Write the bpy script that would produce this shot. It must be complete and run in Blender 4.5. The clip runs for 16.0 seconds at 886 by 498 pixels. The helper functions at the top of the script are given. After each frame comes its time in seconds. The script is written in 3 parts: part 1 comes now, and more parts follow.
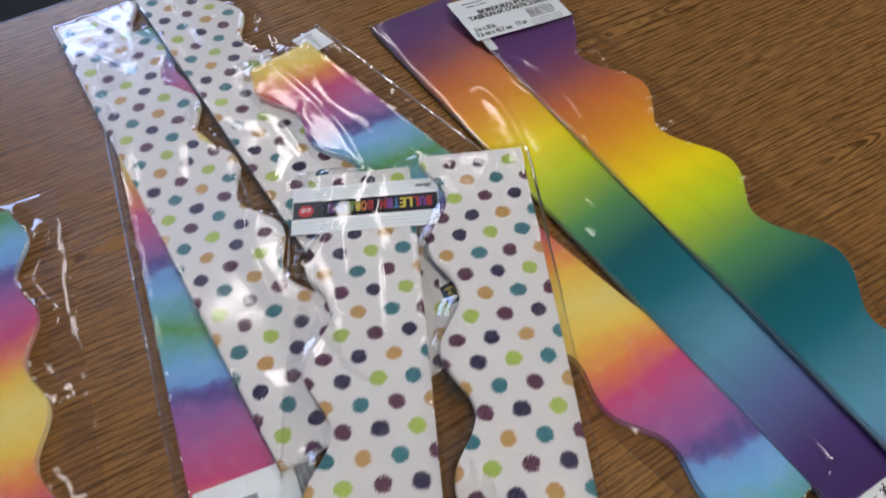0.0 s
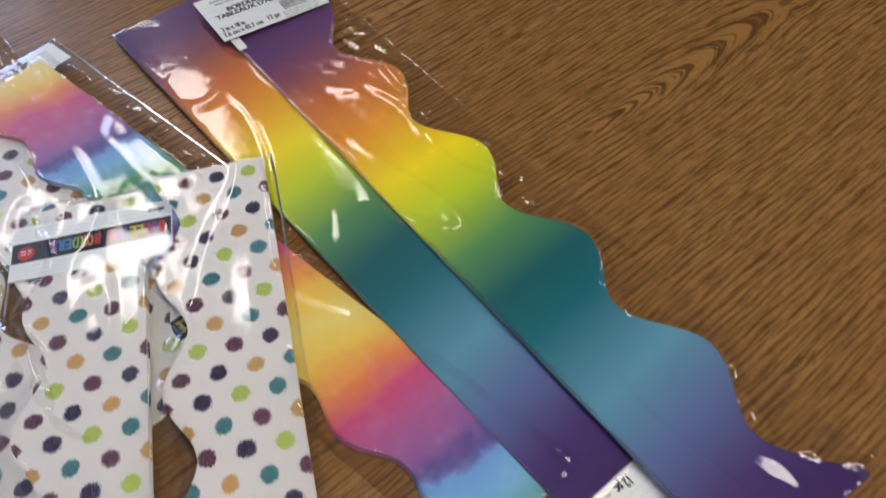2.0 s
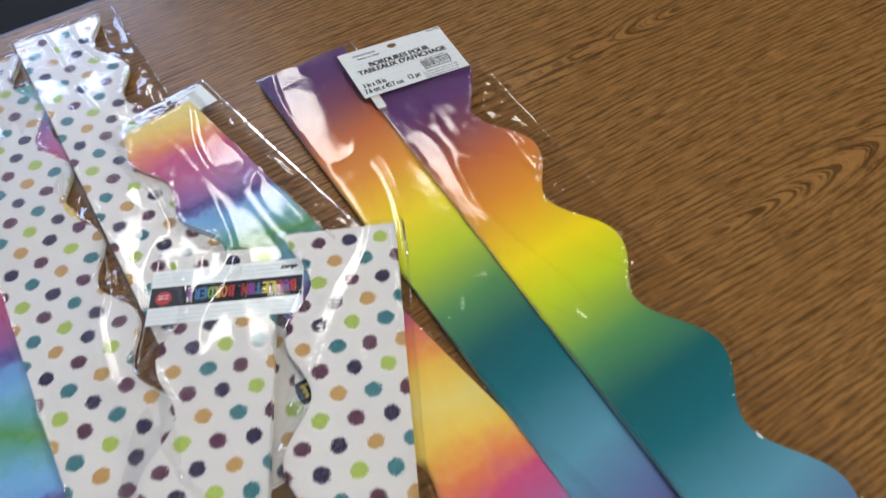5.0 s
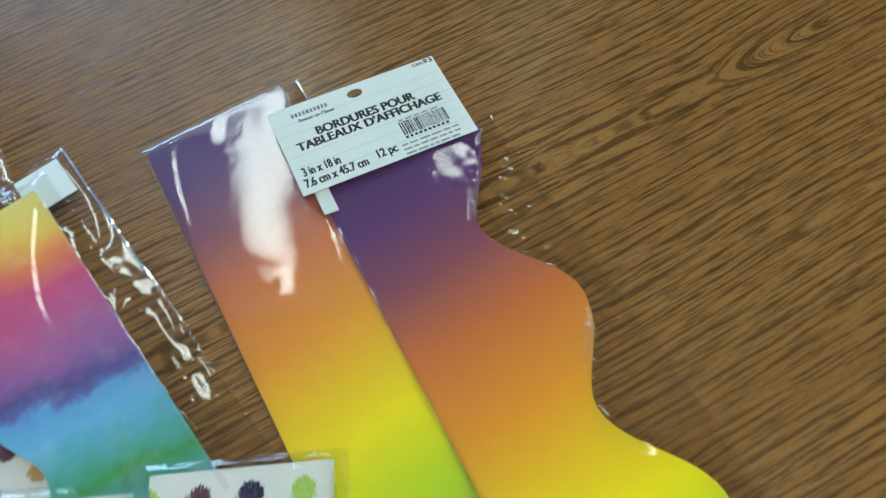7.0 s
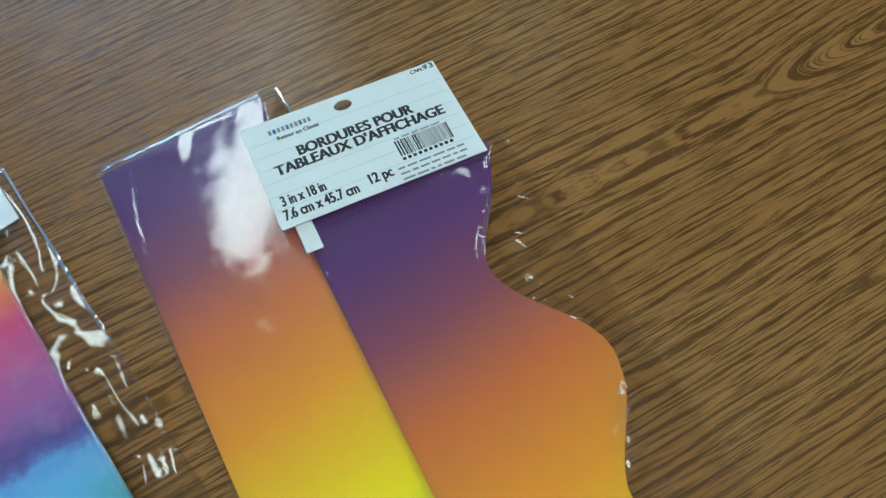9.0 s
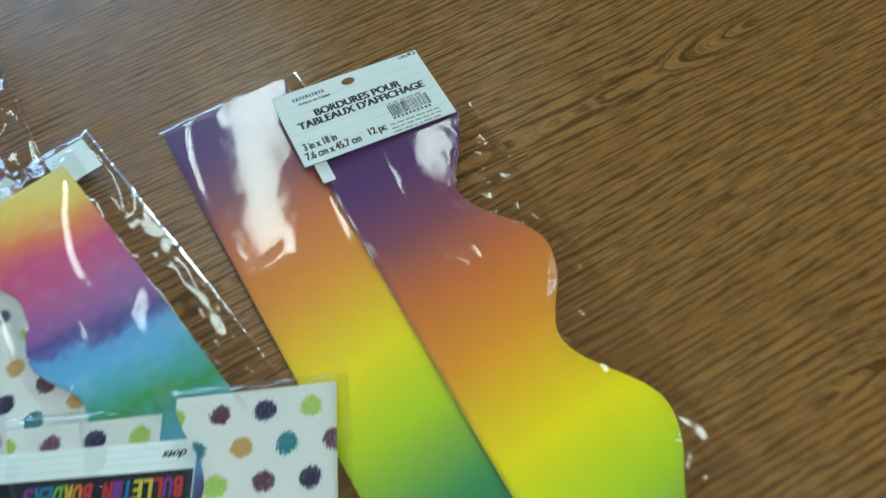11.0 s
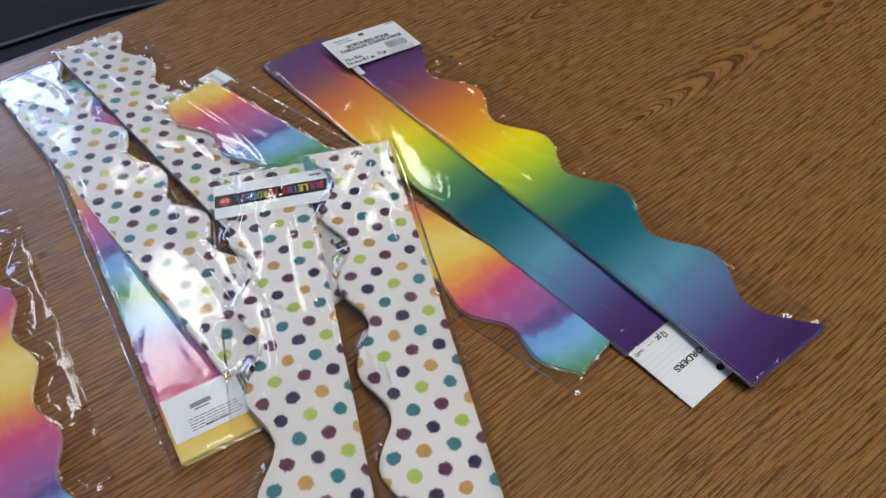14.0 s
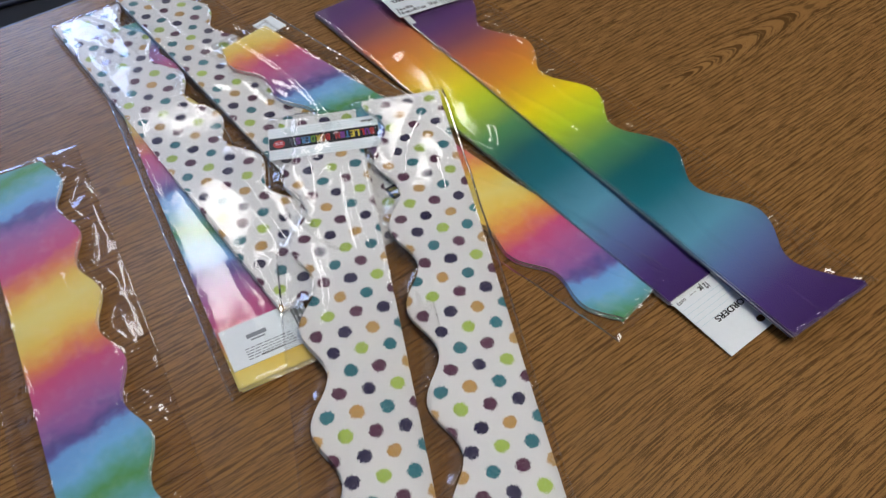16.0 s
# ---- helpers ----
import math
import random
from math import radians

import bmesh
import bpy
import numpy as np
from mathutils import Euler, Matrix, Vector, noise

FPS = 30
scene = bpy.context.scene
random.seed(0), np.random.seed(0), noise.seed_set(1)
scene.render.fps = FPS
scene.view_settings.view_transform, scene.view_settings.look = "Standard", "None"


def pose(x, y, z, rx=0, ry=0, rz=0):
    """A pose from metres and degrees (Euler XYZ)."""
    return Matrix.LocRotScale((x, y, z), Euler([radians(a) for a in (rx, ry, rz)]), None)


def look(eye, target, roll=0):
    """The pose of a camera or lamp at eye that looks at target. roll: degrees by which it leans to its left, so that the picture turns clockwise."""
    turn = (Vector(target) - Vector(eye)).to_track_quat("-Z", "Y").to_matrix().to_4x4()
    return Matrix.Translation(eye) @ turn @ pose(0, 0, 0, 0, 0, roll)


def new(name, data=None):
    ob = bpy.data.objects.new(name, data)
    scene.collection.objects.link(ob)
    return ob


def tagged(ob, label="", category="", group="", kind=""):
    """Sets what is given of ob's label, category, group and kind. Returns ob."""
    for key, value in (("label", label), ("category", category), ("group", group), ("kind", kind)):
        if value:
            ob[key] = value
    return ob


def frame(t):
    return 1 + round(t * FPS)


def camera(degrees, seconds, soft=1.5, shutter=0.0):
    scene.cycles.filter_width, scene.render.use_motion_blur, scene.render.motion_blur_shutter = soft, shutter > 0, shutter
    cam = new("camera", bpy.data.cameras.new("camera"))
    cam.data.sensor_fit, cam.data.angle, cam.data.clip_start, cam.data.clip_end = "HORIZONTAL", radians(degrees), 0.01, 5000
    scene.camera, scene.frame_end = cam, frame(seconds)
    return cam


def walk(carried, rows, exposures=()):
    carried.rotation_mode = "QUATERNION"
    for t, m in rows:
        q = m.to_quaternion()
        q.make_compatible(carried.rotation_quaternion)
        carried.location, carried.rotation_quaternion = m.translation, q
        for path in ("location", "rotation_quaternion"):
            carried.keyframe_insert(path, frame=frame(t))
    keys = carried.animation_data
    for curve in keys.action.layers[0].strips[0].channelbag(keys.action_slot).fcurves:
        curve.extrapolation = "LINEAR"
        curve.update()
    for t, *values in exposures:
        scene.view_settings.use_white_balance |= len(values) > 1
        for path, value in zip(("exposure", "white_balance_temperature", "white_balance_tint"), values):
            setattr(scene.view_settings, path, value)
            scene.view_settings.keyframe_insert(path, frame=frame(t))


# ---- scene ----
cam = camera(56.3, 16.0, shutter=0.4)
PATH = [
    (0, (0.132, 0.241, 1.14), (0.081, 1.51, -0.405), -3.8),
    (0.5, (0.158, 0.293, 1.133), (0.125, 1.577, -0.4), -4.4),
    (1, (0.199, 0.318, 1.132), (0.185, 1.58, -0.419), -6.9),
    (1.5, (0.235, 0.31, 1.128), (0.271, 1.521, -0.464), -6.9),
    (2, (0.244, 0.271, 1.129), (0.351, 1.463, -0.473), -4.6),
    (2.5, (0.239, 0.213, 1.151), (0.363, 1.398, -0.455), -3.7),
    (3, (0.199, 0.159, 1.183), (0.282, 1.375, -0.403), -4.1),
    (3.2, (0.17, 0.134, 1.192), (0.242, 1.372, -0.377), -4.0),
    (5.3, (0.225, 0.352, 1.137), (0.12, 1.576, -0.442), -5.8),
    (5.5, (0.227, 0.38, 1.124), (0.106, 1.602, -0.455), -6.0),
    (6, (0.24, 0.431, 1.1), (0.067, 1.604, -0.511), -8.8),
    (6.5, (0.25, 0.484, 1.079), (0.044, 1.602, -0.566), -10.5),
    (7, (0.244, 0.546, 1.047), (0.03, 1.581, -0.65), -11.9),
    (7.5, (0.237, 0.581, 1.028), (0.032, 1.589, -0.687), -11.5),
    (8, (0.234, 0.595, 1.016), (0.023, 1.568, -0.719), -12.3),
    (8.2, (0.235, 0.597, 1.014), (0.025, 1.571, -0.72), -12.2),
    (10.5, (0.238, 0.552, 1.04), (0.051, 1.595, -0.656), -10.5),
    (11, (0.243, 0.492, 1.076), (0.097, 1.584, -0.593), -8.8),
    (11.5, (0.235, 0.389, 1.12), (0.161, 1.568, -0.493), -6.5),
    (12, (0.224, 0.282, 1.155), (0.246, 1.561, -0.382), -6.2),
    (12.5, (0.204, 0.189, 1.187), (0.329, 1.52, -0.301), -5.1),
    (13, (0.181, 0.14, 1.199), (0.394, 1.508, -0.244), -2.9),
    (13.5, (0.156, 0.103, 1.202), (0.373, 1.478, -0.234), -1.8),
    (14, (0.138, 0.082, 1.207), (0.328, 1.448, -0.241), -2.1),
    (14.5, (0.134, 0.07, 1.212), (0.296, 1.421, -0.255), -2.3),
    (15, (0.134, 0.063, 1.213), (0.266, 1.396, -0.273), -2.4),
    (15.5, (0.127, 0.065, 1.207), (0.24, 1.383, -0.293), -2.5),
    (16, (0.121, 0.064, 1.211), (0.232, 1.374, -0.297), -2.5),
]
EXPOSURES = [(0, -0.24, 6600, 13), (1, -0.06, 6700, 12), (2, -0.16, 6850, 13), (3, -0.3, 6900, 13), (5.5, 0.04, 6550, 4), (7, 0.03, 5950, -14), (8, 0.02, 5600, -14), (10.5, 0.0, 5650, -14), (11, -0.06, 5750, -19), (11.5, 0.10, 5850, -5), (12.5, -0.02, 6450, 8), (16, -0.18, 6500, 10)]
walk(cam, [(t, look(eye, target, roll)) for t, eye, target, roll in PATH], EXPOSURES)

# ---- world and light ----
world = bpy.data.worlds.new("sky")
scene.world = world
world.use_nodes = True
sky = world.node_tree.nodes.new("ShaderNodeTexSky")
sky.sky_type, sky.sun_disc = "NISHITA", False
sky.sun_elevation, sky.sun_rotation = radians(40), radians(-30)
world.node_tree.links.new(sky.outputs[0], world.node_tree.nodes["Background"].inputs[0])
world.node_tree.nodes["Background"].inputs[1].default_value = 0.12


def area_lamp(name, m, w, h, watts, color):
    data = bpy.data.lights.new(name, "AREA")
    data.shape, data.size, data.size_y, data.energy, data.color = "RECTANGLE", w, h, watts, color
    ob = new(name, data)
    ob.matrix_world = m
    return ob


WIN_X0, WIN_X1, WIN_Z0, WIN_Z1, WALL_Y = -2.15, -0.95, 1.05, 2.5, 3.1
area_lamp("window_daylight", pose((WIN_X0 + WIN_X1) / 2, WALL_Y + 0.1, (WIN_Z0 + WIN_Z1) / 2, -90, 0, 0), 1.15, 1.4, 52, (0.40, 0.57, 1.0))
PANEL_W = 11.5

# ---- materials ----


class Nodes:
    """Short hand for a material's node tree."""

    def __init__(self, name):
        self.mat = bpy.data.materials.new(name)
        self.mat.use_nodes = True
        self.t = self.mat.node_tree
        self.bsdf = self.t.nodes["Principled BSDF"]
        self.out = self.t.nodes["Material Output"]

    def add(self, kind, **props):
        n = self.t.nodes.new("ShaderNode" + kind)
        for k, v in props.items():
            if k == "op":
                n.operation = v
            elif k == "data":
                n.data_type = v
            elif k == "blend":
                n.blend_type = v
        return n

    def link(self, a, b):
        self.t.links.new(a, b)

    def put(self, sock, v):
        if isinstance(v, bpy.types.NodeSocket):
            self.link(v, sock)
        else:
            sock.default_value = v

    def math(self, op, a, b=0.0, c=0.0):
        n = self.add("Math", op=op)
        for i, v in enumerate((a, b, c)):
            self.put(n.inputs[i], v)
        return n.outputs[0]

    def noise(self, vec, scale, detail=3.0, rough=0.55, color=False):
        n = self.add("TexNoise")
        if vec is not None:
            self.link(vec, n.inputs["Vector"])
        n.inputs["Scale"].default_value = scale
        n.inputs["Detail"].default_value = detail
        n.inputs["Roughness"].default_value = rough
        return n.outputs["Color" if color else 0]

    def ramp(self, fac, stops, smooth=False):
        n = self.add("ValToRGB")
        e = n.color_ramp.elements
        n.color_ramp.interpolation = "EASE" if smooth else "LINEAR"
        while len(e) < len(stops):
            e.new(0.5)
        for el, (p, c) in zip(e, stops):
            el.position = p
            el.color = (*c, 1) if len(c) == 3 else c
        self.link(fac, n.inputs[0])
        return n.outputs[0]

    def mix(self, fac, a, b, blend="MIX"):
        n = self.add("Mix", data="RGBA", blend=blend)
        self.put(n.inputs[0], fac)
        self.put(n.inputs[6], a if isinstance(a, bpy.types.NodeSocket) else (*a, 1))
        self.put(n.inputs[7], b if isinstance(b, bpy.types.NodeSocket) else (*b, 1))
        return n.outputs[2]

    def vec(self, x, y, z=0.0):
        n = self.add("CombineXYZ")
        for i, v in enumerate((x, y, z)):
            self.put(n.inputs[i], v)
        return n.outputs[0]

    def scaled(self, vec, s):
        n = self.add("Mapping")
        self.link(vec, n.inputs[0])
        n.inputs["Scale"].default_value = s
        return n.outputs[0]

    def bump(self, height, strength, distance):
        n = self.add("Bump")
        n.inputs["Strength"].default_value = strength
        n.inputs["Distance"].default_value = distance
        self.link(height, n.inputs["Height"])
        self.link(n.outputs[0], self.bsdf.inputs["Normal"])

    def set(self, color=None, rough=None, metal=None, spec=None, coat=None):
        for key, v in (("Base Color", color), ("Roughness", rough), ("Metallic", metal), ("Specular IOR Level", spec), ("Coat Weight", coat)):
            if v is not None:
                if key == "Base Color" and not isinstance(v, bpy.types.NodeSocket):
                    v = (*v, 1)
                self.put(self.bsdf.inputs[key], v)
        return self.mat


def uv_of(n):
    uv = n.add("UVMap")
    sep = n.add("SeparateXYZ")
    n.link(uv.outputs[0], sep.inputs[0])
    return uv.outputs[0], sep.outputs[0], sep.outputs[1]


def plain(name, color, rough=0.5, metal=0.0, vary=0.08, scale=40.0):
    """A paint, plastic or paper with slight mottling and fine relief."""
    n = Nodes(name)
    co = n.add("TexCoord").outputs["Object"]
    f = n.noise(co, scale, 4)
    dark = tuple(c * (1 - vary) for c in color)
    lite = tuple(min(1, c * (1 + vary)) for c in color)
    n.bump(f, 0.08, 0.0005)
    return n.set(n.mix(f, dark, lite), rough, metal)


def wood_material():
    """Oak-grain laminate: growth rings with arched figure along local x, made of short dark pores."""
    n = Nodes("oak_laminate")
    co = n.add("TexCoord").outputs["Object"]
    sep = n.add("SeparateXYZ")
    n.link(co, sep.inputs[0])
    x, y = sep.outputs[0], sep.outputs[1]
    sway = n.math("SUBTRACT", n.noise(n.vec(n.math("MULTIPLY", x, 2.4), n.math("MULTIPLY", y, 4.2), 4.2), 1.0, 1.5, 0.45), 0.5)
    jit = n.math("SUBTRACT", n.noise(n.vec(n.math("MULTIPLY", x, 22.0), n.math("MULTIPLY", y, 150.0)), 1.0, 3), 0.5)
    bent = n.math("ADD", y, n.math("ADD", n.math("MULTIPLY", sway, 0.035), n.math("MULTIPLY", jit, 0.004)))

    def arches(centre, start, rise, most):
        """Distance from the heart of a board that leaves the surface past start: nested arches closing along x."""
        across = n.math("SUBTRACT", bent, centre)
        along = n.math("MULTIPLY", n.math("MAXIMUM", n.math("MULTIPLY", n.math("SUBTRACT", x, start), math.copysign(1.0, rise)), 0.0), abs(rise))
        along = n.math("MINIMUM", along, most)
        return n.math("SQRT", n.math("ADD", n.math("MULTIPLY", across, across), n.math("MULTIPLY", along, along)))

    wy = n.math("MINIMUM", arches(-0.470, 0.30, 0.110, 0.022), n.math("ADD", arches(-0.285, 0.44, -0.17, 0.012), 0.010))
    uneven = n.noise(n.vec(n.math("MULTIPLY", x, 0.9), n.math("MULTIPLY", wy, 60.0)), 1.0, 2)
    ring = n.math("FRACT", n.math("ADD", n.math("DIVIDE", wy, 0.0042), n.math("MULTIPLY", uneven, 2.6)))
    ring = n.ramp(ring, [(0.0, (1, 1, 1)), (0.20, (0.25, 0.25, 0.25)), (0.55, (0.0, 0.0, 0.0)), (0.86, (0.05, 0.05, 0.05)), (1.0, (1, 1, 1))])
    broad = n.noise(n.vec(n.math("MULTIPLY", x, 4.0), n.math("MULTIPLY", wy, 30.0)), 1.0, 4, 0.6)
    cloud = n.noise(n.vec(n.math("MULTIPLY", x, 2.2), n.math("MULTIPLY", y, 7.0), 2.0), 1.0, 3, 0.55)
    col = n.ramp(broad, [(0.3, (0.285, 0.143, 0.042)), (0.7, (0.375, 0.197, 0.062))])
    col = n.mix(n.math("MULTIPLY", cloud, 0.30), col, (0.265, 0.124, 0.034))
    # latewood lines, broken into pores
    pore = n.noise(n.vec(n.math("MULTIPLY", x, 34.0), n.math("MULTIPLY", wy, 1080.0)), 1.0, 4, 0.70)
    line = n.math("MULTIPLY_ADD", ring, 0.155, n.math("MULTIPLY_ADD", broad, 0.16, pore))
    p = n.ramp(line, [(0.610, (0, 0, 0)), (0.690, (1, 1, 1))])
    col = n.mix(n.math("MULTIPLY", p, 0.76), col, (0.050, 0.023, 0.008))
    col = n.mix(n.math("MULTIPLY", ring, 0.11), col, (0.110, 0.052, 0.017))
    # single dark pores between the lines, and the finest grain
    dash = n.noise(n.vec(n.math("MULTIPLY", x, 44.0), n.math("MULTIPLY", wy, 1700.0), 3.0), 1.0, 2, 0.55)
    d = n.ramp(dash, [(0.555, (0, 0, 0)), (0.635, (1, 1, 1))])
    col = n.mix(n.math("MULTIPLY", d, 0.60), col, (0.060, 0.028, 0.010))
    fine = n.noise(n.vec(n.math("MULTIPLY", x, 70.0), n.math("MULTIPLY", y, 2300.0)), 1.0, 3, 0.65)
    f = n.ramp(fine, [(0.40, (0, 0, 0)), (0.70, (1, 1, 1))])
    col = n.mix(n.math("MULTIPLY", f, 0.28), col, (0.120, 0.058, 0.020))
    n.bump(n.math("MULTIPLY", p, -1.0), 0.3, 0.0003)
    rough = n.math("MULTIPLY_ADD", n.noise(co, 6.0, 3), 0.10, 0.19)
    return n.set(col, rough, spec=0.17)


def card_base(n, col):
    """Coated printed card: slight mottling, satin gloss."""
    uv, u, v = uv_of(n)
    m = n.noise(n.scaled(uv, (1, 1, 1)), 900.0, 2)
    col = n.mix(0.06, col, n.mix(m, (0, 0, 0), (1, 1, 1)), "OVERLAY")
    return n.set(col, 0.28, spec=0.5)


def rainbow_material():
    n = Nodes("rainbow_print")
    uv, u, v = uv_of(n)
    bend = n.math("MULTIPLY", n.math("SUBTRACT", n.noise(uv, 9.0, 1), 0.5), 0.03)
    f = n.math("ADD", n.math("DIVIDE", u, 0.457), n.math("ADD", bend, n.math("MULTIPLY", v, 0.25)))
    stops = [(0.0, (0.100, 0.040, 0.17)), (0.06, (0.130, 0.045, 0.19)), (0.13, (0.27, 0.085, 0.13)), (0.205, (0.60, 0.195, 0.058)), (0.29, (0.76, 0.36, 0.035)),
             (0.395, (0.86, 0.74, 0.015)), (0.465, (0.54, 0.67, 0.03)), (0.545, (0.11, 0.32, 0.12)), (0.62, (0.010, 0.135, 0.155)), (0.69, (0.014, 0.17, 0.22)),
             (0.79, (0.13, 0.36, 0.48)), (0.87, (0.13, 0.19, 0.39)), (0.94, (0.085, 0.048, 0.20)), (1.0, (0.062, 0.027, 0.14))]
    return card_base(n, n.ramp(f, stops))


def tie_dye_material(name, phase):
    n = Nodes(name)
    uv, u, v = uv_of(n)
    big = n.math("SUBTRACT", n.noise(uv, 22.0, 3, 0.6), 0.5)
    wisps = n.math("SUBTRACT", n.noise(uv, 160.0, 4, 0.7), 0.5)
    w = n.math("ADD", n.math("MULTIPLY", big, 0.040), n.math("MULTIPLY", wisps, 0.013))
    w = n.math("ADD", w, n.math("MULTIPLY", v, 0.22))
    f = n.math("PINGPONG", n.math("DIVIDE", n.math("ADD", n.math("ADD", u, phase), w), 0.154), 1.0)
    stops = [(0.0, (0.80, 0.70, 0.24)), (0.14, (0.82, 0.62, 0.12)), (0.25, (0.76, 0.28, 0.10)), (0.36, (0.60, 0.095, 0.24)), (0.50, (0.50, 0.14, 0.34)),
             (0.61, (0.34, 0.15, 0.40)), (0.675, (0.13, 0.10, 0.31)), (0.705, (0.16, 0.18, 0.46)), (0.735, (0.20, 0.42, 0.72)), (0.82, (0.22, 0.50, 0.76)), (0.90, (0.17, 0.45, 0.50)), (1.0, (0.11, 0.34, 0.10))]
    col = n.ramp(f, stops)
    wash = n.ramp(n.noise(uv, 70.0, 4, 0.65), [(0.5, (0, 0, 0)), (0.8, (1, 1, 1))])
    col = n.mix(n.math("MULTIPLY", wash, 0.13), col, (0.9, 0.88, 0.9))
    return card_base(n, col)


def dots_material():
    """White card with staggered rows of scribbled dots in five inks."""
    n = Nodes("dot_print")
    uv, u, v = uv_of(n)
    jig = n.noise(uv, 60.0, 2, 0.5, color=True)
    js = n.add("SeparateXYZ")
    n.link(jig, js.inputs[0])
    uu = n.math("MULTIPLY_ADD", n.math("SUBTRACT", js.outputs[0], 0.5), 0.003, u)
    vv = n.math("MULTIPLY_ADD", n.math("SUBTRACT", js.outputs[1], 0.5), 0.003, n.math("SUBTRACT", v, DOT_FIRST))
    # half steps along the strip (x) and from row to row (y); dots stand where x + y is odd
    x, y = n.math("DIVIDE", uu, DOT_STEP), n.math("DIVIDE", vv, DOT_ROW)
    p = n.math("MULTIPLY", n.math("ADD", n.math("ADD", x, y), 1.0), 0.5)
    q = n.math("MULTIPLY", n.math("ADD", n.math("SUBTRACT", x, y), 1.0), 0.5)
    i, j = n.math("ROUND", p), n.math("ROUND", q)
    cx = n.math("SUBTRACT", n.math("ADD", i, j), 1.0)
    cy = n.math("SUBTRACT", i, j)
    dx = n.math("MULTIPLY", n.math("SUBTRACT", x, cx), DOT_STEP)
    dy = n.math("MULTIPLY", n.math("SUBTRACT", y, cy), DOT_ROW)
    r = n.math("SQRT", n.math("ADD", n.math("MULTIPLY", dx, dx), n.math("MULTIPLY", dy, dy)))
    scrib = n.noise(n.scaled(uv, (560, 1500, 1)), 1.0, 3, 0.6)
    r = n.math("MULTIPLY_ADD", n.math("SUBTRACT", scrib, 0.5), 0.0062, r)
    mask = n.ramp(n.math("DIVIDE", r, 0.010), [(0.42, (1, 1, 1)), (0.48, (0, 0, 0))])
    streak = n.ramp(n.noise(n.scaled(uv, (700, 1900, 1)), 1.0, 3, 0.65), [(0.32, (0.50, 0.50, 0.50)), (0.47, (1, 1, 1))])
    mask = n.math("MULTIPLY", mask, streak)
    half = n.math("FLOORED_MODULO", n.math("ADD", cy, 1.0), 2.0)
    m = n.math("FLOORED_MODULO", n.math("ROUND", n.math("MULTIPLY", n.math("SUBTRACT", cx, half), 0.5)), 3.0)
    row = n.math("FLOORED_MODULO", cy, 8.0)
    pick = n.math("DIVIDE", n.math("ADD", n.math("MULTIPLY_ADD", row, 3.0, m), 0.5), 24.0)
    inks = {"g": (0.42, 0.56, 0.11), "n": (0.016, 0.010, 0.060), "t": (0.028, 0.19, 0.225), "o": (0.55, 0.34, 0.11), "b": (0.105, 0.022, 0.062)}
    ramp = n.add("ValToRGB")
    ramp.color_ramp.interpolation = "CONSTANT"
    rows = "bto gnt tob nbg ont bgn tbo gob".replace(" ", "")
    for k, c in enumerate(rows):
        e = ramp.color_ramp.elements[k] if k < 2 else ramp.color_ramp.elements.new(k / 24)
        e.position, e.color = k / 24, (*inks[c], 1)
    n.link(pick, ramp.inputs[0])
    return card_base(n, n.mix(mask, (0.74, 0.74, 0.735), ramp.outputs[0]))


def film_material():
    """Clear packing film: lets light through, with a mirror gloss that grows at grazing angles and fine crinkles."""
    n = Nodes("clear_film")
    n.t.nodes.remove(n.bsdf)
    co = n.add("TexCoord").outputs["Object"]
    fres = n.add("Fresnel")
    fres.inputs["IOR"].default_value = 1.6
    gloss = n.add("BsdfGlossy")
    gloss.inputs["Roughness"].default_value = 0.085
    clear = n.add("BsdfTransparent")
    clear.inputs[0].default_value = (0.965, 0.962, 0.957, 1)
    mixer = n.add("MixShader")
    bump = n.add("Bump")
    bump.inputs["Strength"].default_value = 0.12
    bump.inputs["Distance"].default_value = 0.002
    n.link(n.noise(co, 70.0, 2, 0.5), bump.inputs["Height"])
    n.link(bump.outputs[0], gloss.inputs["Normal"])
    n.link(bump.outputs[0], fres.inputs["Normal"])
    n.link(n.math("MINIMUM", n.math("MULTIPLY", fres.outputs[0], 1.25), 1.0), mixer.inputs[0])
    n.link(clear.outputs[0], mixer.inputs[1])
    n.link(gloss.outputs[0], mixer.inputs[2])
    n.link(mixer.outputs[0], n.out.inputs[0])
    return n.mat


DOT_STEP, DOT_ROW, DOT_FIRST = 0.01475, 0.0094, 0.0
WOOD = wood_material()
RAINBOW, DOTS = rainbow_material(), dots_material()
TIE_DYE, TIE_DYE_BLUE = tie_dye_material("tie_dye_print", 0.0), tie_dye_material("tie_dye_print_blue", 0.138)
FILM = film_material()
# cool tint holds the blue window light that white paper reflects
PAPER = plain("tag_paper", (0.80, 0.85, 0.86), 0.55, vary=0.03, scale=300)
CARD_EDGE = plain("card_edge", (0.86, 0.86, 0.84), 0.5)
INK = plain("black_ink", (0.012, 0.012, 0.014), 0.45)
GREY_INK = plain("grey_ink", (0.25, 0.27, 0.29), 0.5)
RULE_INK = plain("pale_rule_ink", (0.52, 0.68, 0.72), 0.5)
INKS = [plain("ink_" + k, c, 0.45) for k, c in (("red", (0.5, 0.03, 0.03)), ("orange", (0.65, 0.2, 0.03)), ("yellow", (0.6, 0.5, 0.04)), ("green", (0.2, 0.42, 0.05)), ("blue", (0.04, 0.2, 0.42)), ("purple", (0.2, 0.04, 0.3)))]
# wall and ceiling kept dim to cut fill and reflections in the film
WALL_PAINT = plain("wall_paint", (0.27, 0.27, 0.26), 0.8, scale=8)
